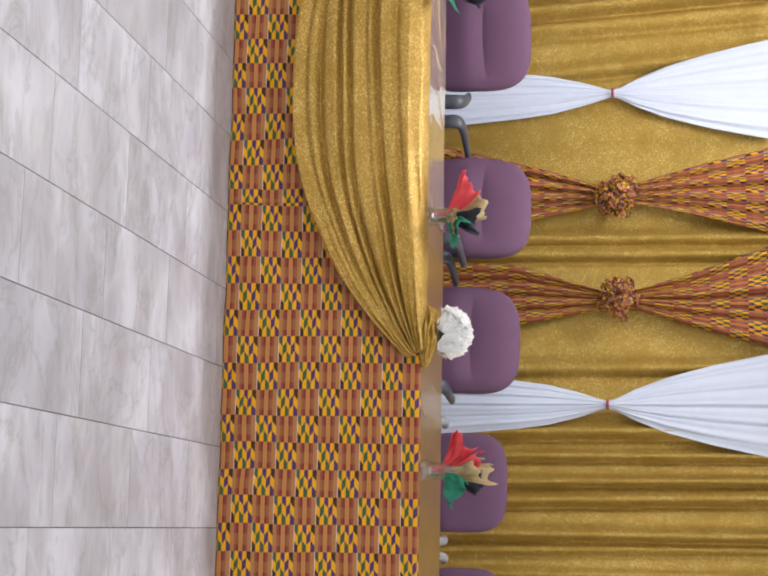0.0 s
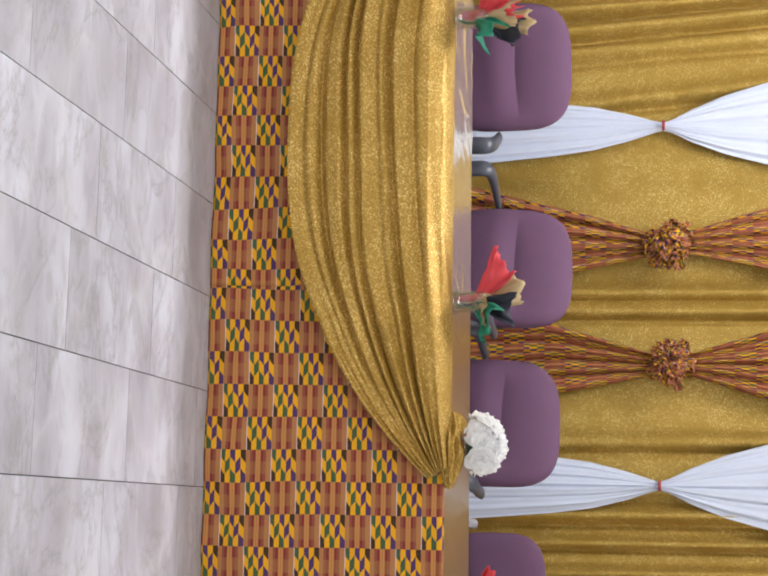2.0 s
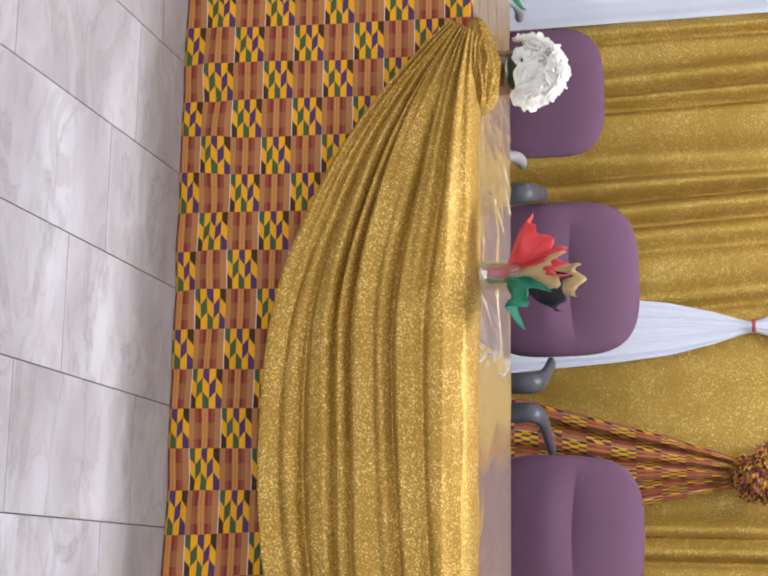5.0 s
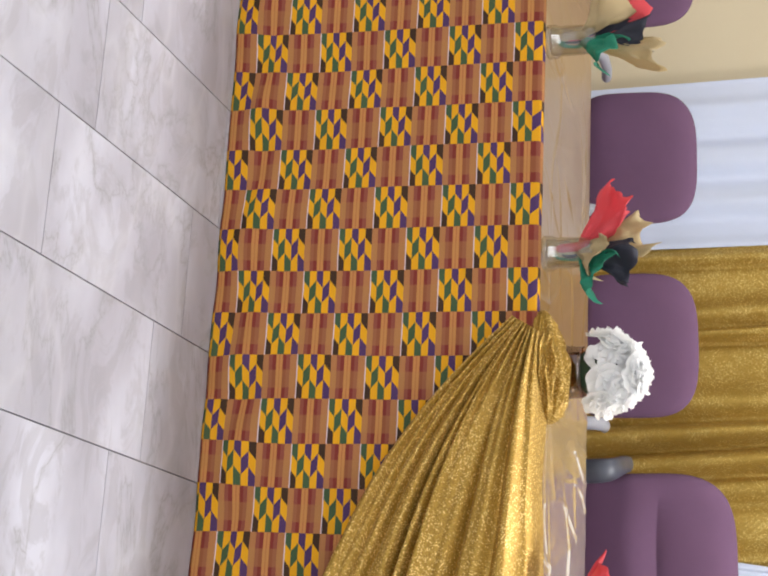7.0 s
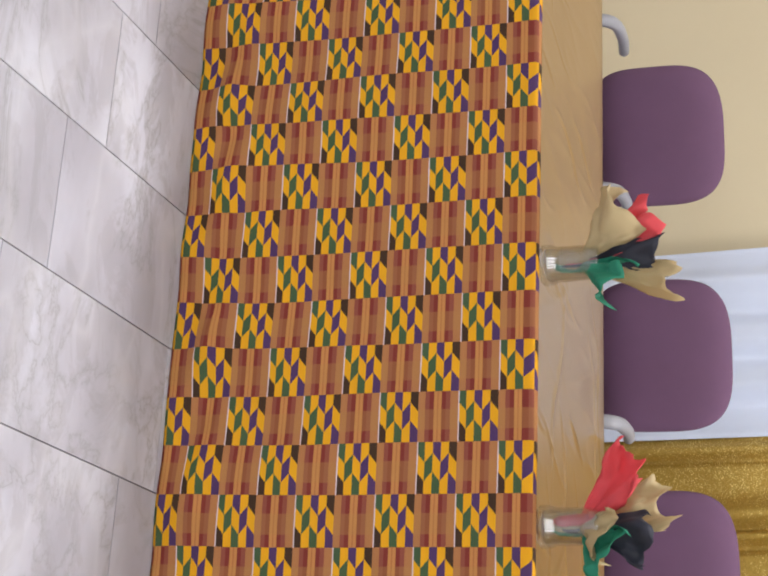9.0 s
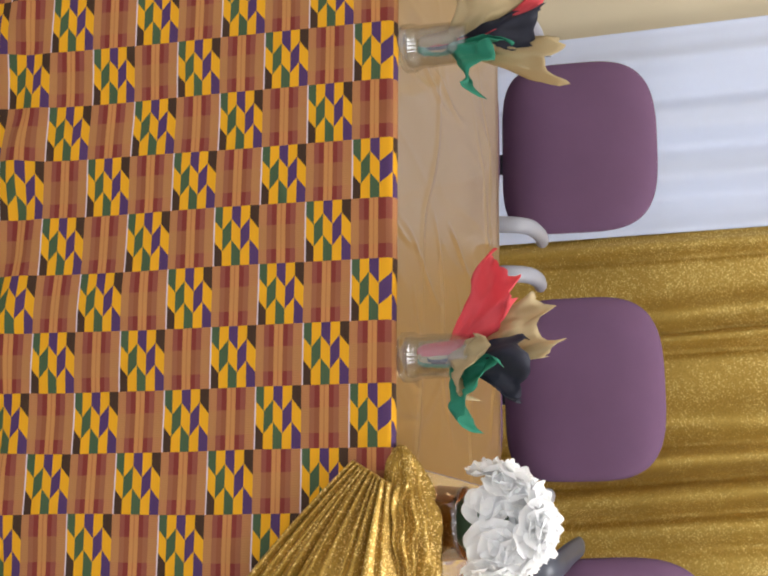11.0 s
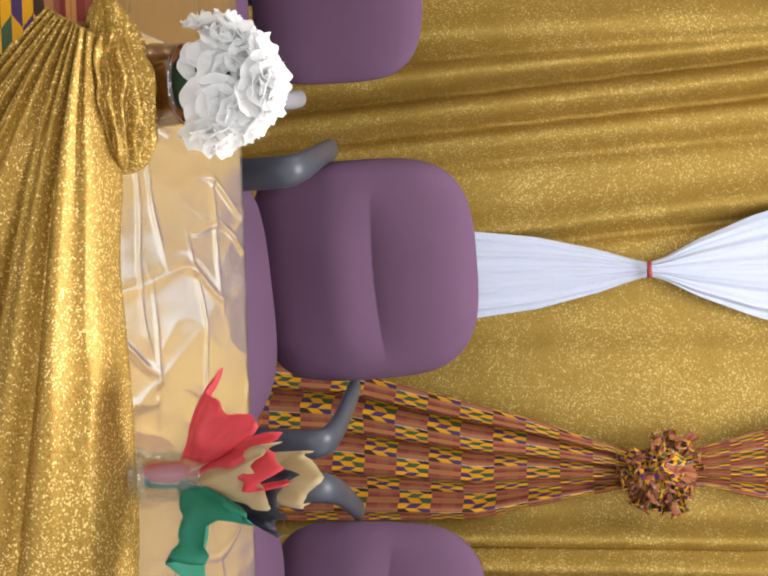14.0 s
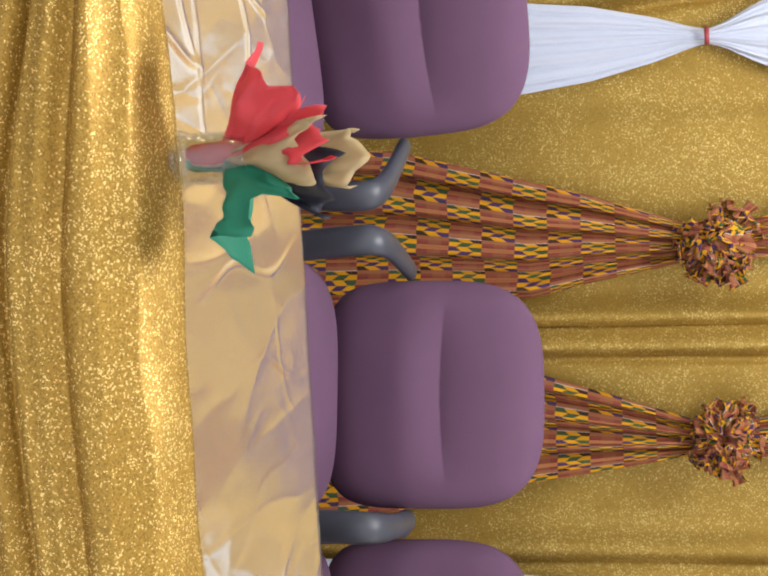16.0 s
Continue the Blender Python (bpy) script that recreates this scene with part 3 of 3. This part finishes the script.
# ---- chairs ----
def cushion(w, h, d, top_round, low_round, crease=None, bow=0.03, n=34, m=30):
    """An upholstered pad: outline w x h with rounded corners, d thick, domed in front; crease: height share of a sewn-in dip."""
    def outline(a, b):
        u, v = 2 * a - 1, 2 * b - 1
        k = math.sqrt(max(1e-9, u * u + v * v))
        mx = max(abs(u), abs(v), 1e-9)
        p = top_round if v > 0 else low_round
        f = mx / ((abs(u) ** p + abs(v) ** p) ** (1 / p)) if k > 1e-6 else 1
        return u * f, v * f, mx

    heights = [0.5 - 0.5 * math.cos(math.pi * j / m) for j in range(m + 1)]
    if crease is not None:
        heights = sorted(heights + [crease - 0.015 + 0.003 * j + 0.0001 for j in range(28)])
    bm = bmesh.new()
    sides = []
    for sgn in (-1, 1):
        rows = []
        for b in heights:
            row = []
            for i in range(n + 1):
                a = 0.5 - 0.5 * math.cos(math.pi * i / n)
                u, v, mx = outline(a, b)
                edge = math.sqrt(max(0.0, 1 - mx ** 5))
                y = sgn * d / 2 * edge
                if sgn < 0:
                    y -= 0.012 * (1 - mx * mx)
                    if crease is not None:
                        hgt = (v + 1) / 2
                        c = crease + 0.05 * u * u
                        y += 0.021 * math.exp(-abs(hgt - c) / (0.1 if hgt < c else 0.075)) * max(0.0, 1 - (abs(u) / 0.78) ** 2.4)
                        y -= 0.017 * math.exp(-((hgt - c + 0.15) / 0.13) ** 2) * (1 - u * u * 0.6)
                y -= bow * (u * u) * 1.0
                row.append(bm.verts.new((u * w / 2, y, (v + 1) / 2 * h)))
            rows.append(row)
        sides.append(rows)
        for j in range(len(rows) - 1):
            for i in range(n):
                q = (rows[j][i], rows[j][i + 1], rows[j + 1][i + 1], rows[j + 1][i])
                bm.faces.new(q if sgn < 0 else q[::-1])
    bmesh.ops.remove_doubles(bm, verts=bm.verts[:], dist=0.0004)
    return bm


def turned(bm, m):
    bmesh.ops.transform(bm, matrix=m, verts=bm.verts[:])
    return bm


def chair_base(t, metal, drop=0.0):
    part("gas_column", lathe([(0.028, 0.1), (0.028, 0.28), (0.02, 0.28), (0.02, 0.42 - drop)]), STEEL, t)
    for k in range(5):
        a = 6.283 * k / 5 + 0.3
        c, s = math.cos(a), math.sin(a)
        foot = part("foot", sweep(bmesh.new(), [(0.02 * c, 0.02 * s, 0.13), (0.15 * c, 0.15 * s, 0.115), (0.28 * c, 0.28 * s, 0.075)], 0.02, 0.014, 6), metal, t)
        part("caster", turned(lathe([(0.008, -0.02), (0.027, -0.018), (0.027, 0.018), (0.008, 0.02)], 16), Matrix.Translation((0.28 * c, 0.28 * s, 0.0275)) @ Euler((radians(90), 0, a)).to_matrix().to_4x4()), DARK_PLASTIC, foot)


def exec_chair(drop=0.0):
    """High-armed chair with a deep cushioned back. The pose is that of its column; it faces -y."""
    t = empty("conference_chair", pose(0, 0, 0))
    low = Matrix.Translation((0, 0, -drop))
    part("backrest", turned(cushion(0.545, 0.53, 0.13, 3.3, 4.5, 0.535, n=40, m=70), low @ pose(0, 0.25, 0.558, -6)), PURPLE, t)
    part("seat", turned(cushion(0.57, 0.54, 0.13, 4.0, 3.6, None, 0.0), low @ pose(0, 0.22, 0.558, 90)), PURPLE, t)
    part("back_shell", turned(cushion(0.47, 0.44, 0.05, 3.2, 4.0, None, 0.02), low @ pose(0, 0.335, 0.6, -6)), DARK_PLASTIC, t)
    part("back_bar", turned(sweep(bmesh.new(), [(0, 0.0, 0.4), (0, 0.3, 0.4), (0, 0.36, 0.5), (0, 0.35, 0.7)], 0.035, 0.012, 10), low), DARK_PLASTIC, t)
    for s in (-1, 1):
        part("armrest", turned(sweep(bmesh.new(), [(s * 0.235, 0.02, 0.43), (s * 0.3, 0.0, 0.45), (s * 0.312, -0.03, 0.56), (s * 0.318, -0.045, 0.69), (s * 0.32, -0.03, 0.748), (s * 0.318, 0.04, 0.764), (s * 0.312, 0.14, 0.766), (s * 0.298, 0.27, 0.768)], 0.036, 0.022, 40, taper=0.3), low), DARK_PLASTIC, t)
    chair_base(t, DARK_PLASTIC, drop)
    return tagged(t, "purple upholstered conference chair with dark plastic arms", "chair", "chairs behind the table")


def task_chair():
    t = empty("office_chair", pose(0, 0, 0))
    part("backrest", turned(cushion(0.472, 0.415, 0.075, 3.4, 4.2, None, 0.035), pose(0, 0.25, 0.56, -5)), PURPLE, t)
    part("seat", turned(cushion(0.48, 0.47, 0.09, 4.0, 3.6, None, 0.0), pose(0, 0.2, 0.54, 90)), PURPLE, t)
    part("back_shell", turned(cushion(0.42, 0.37, 0.03, 3.4, 4.0, None, 0.03), pose(0, 0.3, 0.58, -5)), GREY_PLASTIC, t)
    part("back_bar", sweep(bmesh.new(), [(0, 0.0, 0.4), (0, 0.28, 0.4), (0, 0.33, 0.5), (0, 0.325, 0.68)], 0.03, 0.01, 10), DARK_PLASTIC, t)
    for s in (-1, 1):
        part("armrest", sweep(bmesh.new(), [(s * 0.2, 0.03, 0.41), (s * 0.25, 0.0, 0.42), (s * 0.27, -0.04, 0.52), (s * 0.275, -0.06, 0.62), (s * 0.275, -0.02, 0.688), (s * 0.272, 0.08, 0.698), (s * 0.268, 0.17, 0.685)], 0.021, 0.017, 34), GREY_PLASTIC, t)
    chair_base(t, GREY_PLASTIC)
    return tagged(t, "small purple upholstered office chair with grey plastic arms", "chair", "chairs behind the table")


CHY = 1.25
ec = exec_chair()
ec.matrix_basis = pose(0.468, CHY, 0, 0, 0, 17)
copy_thing(ec, pose(1.203, CHY, 0, 0, 0, -16))
exec_chair(0.055).matrix_basis = pose(1.87, CHY + 0.03, 0, 0, 0, -12)
tc = task_chair()
tc.matrix_basis = pose(-0.27, CHY, 0, 0, 0, 6)
for cx, cr in ((-0.945, 0), (-1.655, 3), (2.61, 0), (3.23, -4)):
    copy_thing(tc, pose(cx, CHY, 0, 0, 0, cr))


# ---- table flowers ----
def tissue(ax, ay, az, length, spread, seed, curl):
    """A twisted sheet of tissue paper that fans out from the neck of a bottle along the given way."""
    way = Vector((ax, ay, az)).normalized()
    side = way.cross(Vector((0, 1, 0.2))).normalized()
    out = way.cross(side)
    rnd = random.Random(seed)
    ph, tips = rnd.uniform(0, 6), rnd.choice((1.5, 2.0, 2.5))
    twist = rnd.uniform(-0.5, 0.5)

    def where(a, b):
        k = (a - 0.5) * 2
        fan = 0.008 + 0.78 * spread * (0.8 * b + 0.2 * b * b)
        tip = 1 - abs(math.sin(tips * math.pi * a + ph))
        ln = 0.88 * length * (b * 0.8 + 0.16 * tip * b ** 3)
        ang = k * 1.2 + 0.5 * twist * b
        w = fan * math.sin(ang) * (1 - 0.32 * b ** 3 * k ** 4)
        d = fan * 0.6 * (math.cos(ang) - 0.55) + 0.02 * b * math.sin(k * 3.6 + ph) + 0.045 * b * wob(k * 2.4, b * 2.6, seed) + 0.016 * b * abs(wob(k * 4, b * 5, seed + 2)) + 0.006 * b * wob(k * 9, b * 8, seed)
        bend = b * b * length
        return way * ln + side * w + out * d + Vector((ax * 0.35 * bend, 0, -curl * bend)) + way * 0.02 * b * wob(k * 4, b * 3, seed + 5)

    return grid(20, 14, where)


def bouquet(x, y, seed, lean, kinds):
    t = empty("tissue_bouquet", pose(x, y, TOP + 0.0085))
    v = lathe([(0.001, 0.001), (0.03, 0.001), (0.036, 0.006), (0.036, 0.022), (0.031, 0.034), (0.032, 0.045), (0.031, 0.085), (0.029, 0.11), (0.03, 0.114), (0.0265, 0.112), (0.0285, 0.08), (0.0285, 0.045), (0.027, 0.032), (0.03, 0.02), (0.028, 0.012), (0.001, 0.011)])
    vase = part("vase", turned(v, Matrix.Diagonal((1.14, 1.14, 1.08, 1))), GLASS, t, "small clear glass bottle vase")
    vase.visible_shadow = False
    for k, (mt, ax, ay, az, ln, sp, cu) in enumerate(kinds):
        m = tissue(ax, ay, az, ln, sp, seed * 13 + k, cu)
        turned(m, Matrix.Translation((ax * 0.02, ay * 0.02, 0.085)))
        solid(part("tissue_sheet", m, mt, t), 0.0008)
        stem = sweep(bmesh.new(), [(ax * 0.012, ay * 0.01, 0.03), (ax * 0.015, 0.004 * k - 0.008, 0.07), (ax * 0.02, ay * 0.02, 0.1)], 0.012, 0.008, 6, 8)
        part("twisted_stem", stem, mt, t)
    return tagged(t, lean, "bouquet", "tissue paper bouquets")


LBL = "red, green, tan and black tissue paper bouquet in glass"
# each sheet: paper, way it points (x, y, z), length, spread, droop
SPRAY = [(RED, -0.6, -0.1, 0.85, 0.17, 0.085, 0.0), (TAN, -0.22, 0.35, 1.0, 0.2, 0.085, 0.0), (BLACK, 0.12, 0.0, 1.0, 0.19, 0.088, 0.1), (TAN, 0.2, -0.4, 0.8, 0.12, 0.085, 0.2), (GREEN, 0.46, -0.35, 0.8, 0.13, 0.1, 0.1)]
SPRAY_B = [(TAN, -0.55, -0.3, 0.85, 0.15, 0.095, 0.0), (RED, -0.38, 0.1, 1.0, 0.2, 0.075, 0.0), (BLACK, -0.05, 0.15, 1.0, 0.2, 0.07, 0.0), (TAN, 0.14, 0.1, 1.0, 0.24, 0.06, 0.0), (GREEN, 0.38, -0.3, 0.85, 0.16, 0.09, 0.15)]
SPRAY_C = [(RED, -0.66, -0.25, 0.8, 0.15, 0.08, 0.0), (RED, -0.14, -0.15, 1.0, 0.19, 0.06, 0.0), (TAN, 0.02, -0.2, 1.0, 0.18, 0.075, 0.0), (TAN, 0.05, 0.25, 1.0, 0.24, 0.065, 0.0), (BLACK, 0.2, 0.25, 1.0, 0.2, 0.08, 0.05), (GREEN, 0.5, -0.5, 0.7, 0.16, 0.095, 0.1)]
bouquet(-0.68, 0.04, 1, LBL, SPRAY_B)
bouquet(-0.15, 0.045, 2, LBL, SPRAY)
bouquet(0.675, 0.055, 3, LBL, SPRAY_C)
bouquet(1.625, 0.06, 4, LBL, SPRAY)
bouquet(2.61, 0.05, 5, LBL, SPRAY_C)


def blossom(r, seed):
    """An open white silk bloom: rings of rounded, wavy petals round a centre."""
    bm = bmesh.new()
    rnd = random.Random(seed)
    for ring, (n, tilt, k) in enumerate(((6, -0.1, 1.0), (5, 0.3, 0.8), (4, 0.75, 0.52))):
        for q in range(n):
            th = 6.283 * (q + 0.5 * ring) / n + rnd.uniform(-0.2, 0.2)
            ln, wd, ph = r * k * rnd.uniform(0.85, 1.12), r * 0.52 * k, rnd.uniform(0, 6)
            rows = []
            for j in range(8):
                b = j / 7
                row = []
                for i in range(9):
                    a = i / 4 - 1
                    w = wd * a * (0.25 + 0.85 * math.sin(0.2 + 2.2 * b))
                    reach = ln * b * (1 - 0.2 * a * a * b)
                    el = tilt + 0.3 * b * b - 0.16 * a * a
                    up = reach * math.sin(el) * 0.9 + 0.05 * r * math.sin(a * 5 + ph) * b * b - 0.25 * r
                    px = reach * math.cos(el)
                    row.append(bm.verts.new((px * math.cos(th) - w * math.sin(th), px * math.sin(th) + w * math.cos(th), up)))
                rows.append(row)
            for j in range(7):
                for i in range(8):
                    bm.faces.new((rows[j][i], rows[j][i + 1], rows[j + 1][i + 1], rows[j + 1][i]))
    return bm


def flower_bowl(x, y, seed, tall=1.0):
    t = empty("flower_bowl", pose(x, y, TOP + 0.004))
    b = lathe([(0.001, 0.001), (0.035, 0.001), (0.05, 0.012), (0.062, 0.045), (0.058, 0.078), (0.06, 0.086), (0.0565, 0.085), (0.0545, 0.078), (0.0585, 0.045), (0.046, 0.014), (0.001, 0.006)], 36)
    bowl = part("bowl", turned(b, Matrix.Diagonal((1, 1, tall, 1))), GOLD_REFLECTION_GLASS, t, "round glass bowl, gold reflection put into its tint")
    bowl.visible_shadow = False
    f = lathe([(0.002, 0.06), (0.03, 0.072), (0.05, 0.09), (0.055, 0.12), (0.045, 0.16), (0.002, 0.175)], 18)
    part("foliage", turned(f, Matrix.Diagonal((1, 1, tall, 1))), LEAF, t)
    rnd = random.Random(seed)
    golden = 2.39996
    for k in range(24):
        el = math.asin(0.02 + 0.97 * (k + 0.5) / 24)
        th = k * golden + seed
        lobe = 1 + 0.16 * math.sin(2 * th + 1.0 + seed)
        way = Vector((math.cos(el) * math.cos(th), math.cos(el) * math.sin(th), math.sin(el)))
        place = Vector((way.x * 0.086 * lobe, way.y * 0.07 * lobe, (0.115 + way.z * (0.095 + rnd.uniform(-0.012, 0.014))) * tall))
        m = Matrix.Translation(place) @ way.to_track_quat("Z", "Y").to_matrix().to_4x4()
        part("blossom", turned(blossom(rnd.uniform(0.04, 0.054), seed * 31 + k), m), PETAL, t)
    return tagged(t, "white silk flowers heaped in a round glass bowl", "flowers", "white flower bowls")


flower_bowl(0.113, 0.12, 1, 1.08)
flower_bowl(2.08, 0.07, 2, 0.85)

# ---- made-up windows and ceiling lights, out of view, to go with the lamps ----
FRAME_W = plain("window_frame_paint", (0.7, 0.7, 0.68), 0.5)
# The panes glow to match the added front fill.
PANE = glow("front_fill_pane", (0.9, 0.95, 1.0), 2.2)
for wx in FILL_WINDOWS:
    w = empty("window", pose(wx, ROOM_Y0, 1.75))
    part("pane", box(bmesh.new(), -0.85, 0.85, 0.006, 0.012, -0.75, 0.75), PANE, w)
    for x0, x1, z0, z1 in ((-0.92, 0.92, 0.75, 0.82), (-0.92, 0.92, -0.82, -0.75), (-0.92, -0.85, -0.75, 0.75), (0.85, 0.92, -0.75, 0.75), (-0.02, 0.02, -0.75, 0.75)):
        part("frame_bar", box(bmesh.new(), x0, x1, 0.004, 0.045, z0, z1, 0.004), FRAME_W, w)
    tagged(w, "made-up bright window in the unseen rear wall", "window", kind="structure")
# Glowing panels added where the overhead fill lamps hang.
LIT = glow("lit_diffuser", (1.0, 0.96, 0.9), 3.0)
for px, py in FILL_PANELS:
    c = empty("ceiling_light", pose(px, py, ROOM_H))
    part("frame", box(bmesh.new(), -0.62, 0.62, -0.32, 0.32, -0.03, -0.001, 0.004), FRAME_W, c)
    part("diffuser", box(bmesh.new(), -0.58, 0.58, -0.28, 0.28, -0.036, -0.0305), LIT, c)
    tagged(c, "made-up lit white rectangular ceiling panel, out of view", "ceiling light", "ceiling lights")

# ---- floor tiles ----
TW, TL, GAP, SEAM = 0.3045, 0.61, 0.0022, 0.0031
TX0 = 0.0975


def joint(k):
    """Where the cross joint lies in a row of tiles: they step back from row to row."""
    return float(np.interp(k, (-18, -1, 1, 2, 3, 6, 24), (2.152, -0.228, -0.504, -0.69, -0.9, -1.385, -4.13)))


def tile_mesh():
    bm = box(bmesh.new(), SEAM / 2, TW - SEAM / 2, GAP / 2, TL - GAP / 2, -0.01, 0.0, 0.0)
    return bm


proto = None
for k in range(-8, 13):
    off = joint(k)
    base = off - math.floor(off / TL) * TL
    for r in range(-5, 1):
        y = base + r * TL - TL
        if proto is None:
            proto = finish("tile", tile_mesh(), MARBLE, smooth=False)
            ob = proto
        else:
            ob = new("tile", proto.data)
        ob.parent = floor
        ob.location = (TX0 + k * TW, y, 0.0)
rest = bmesh.new()
for k in range(-17, 23):
    off = joint(k)
    base = off - math.floor(off / TL) * TL
    for r in range(-13, 5):
        if -8 <= k < 13 and -5 <= r < 1:
            continue
        xa, ya = max(ROOM_X0, TX0 + k * TW + SEAM / 2), max(ROOM_Y0, base + r * TL - TL + GAP / 2)
        xb, yb = min(ROOM_X1, TX0 + (k + 1) * TW - SEAM / 2), min(ROOM_Y1, base + r * TL - GAP / 2)
        if xb - xa < 0.01 or yb - ya < 0.01:
            continue
        vs = [rest.verts.new(p) for p in ((xa, ya, 0), (xb, ya, 0), (xb, yb, 0), (xa, yb, 0))]
        rest.faces.new(vs)
ob = finish("tiles", rest, MARBLE, floor, smooth=False)
tagged(ob, kind="stuff")
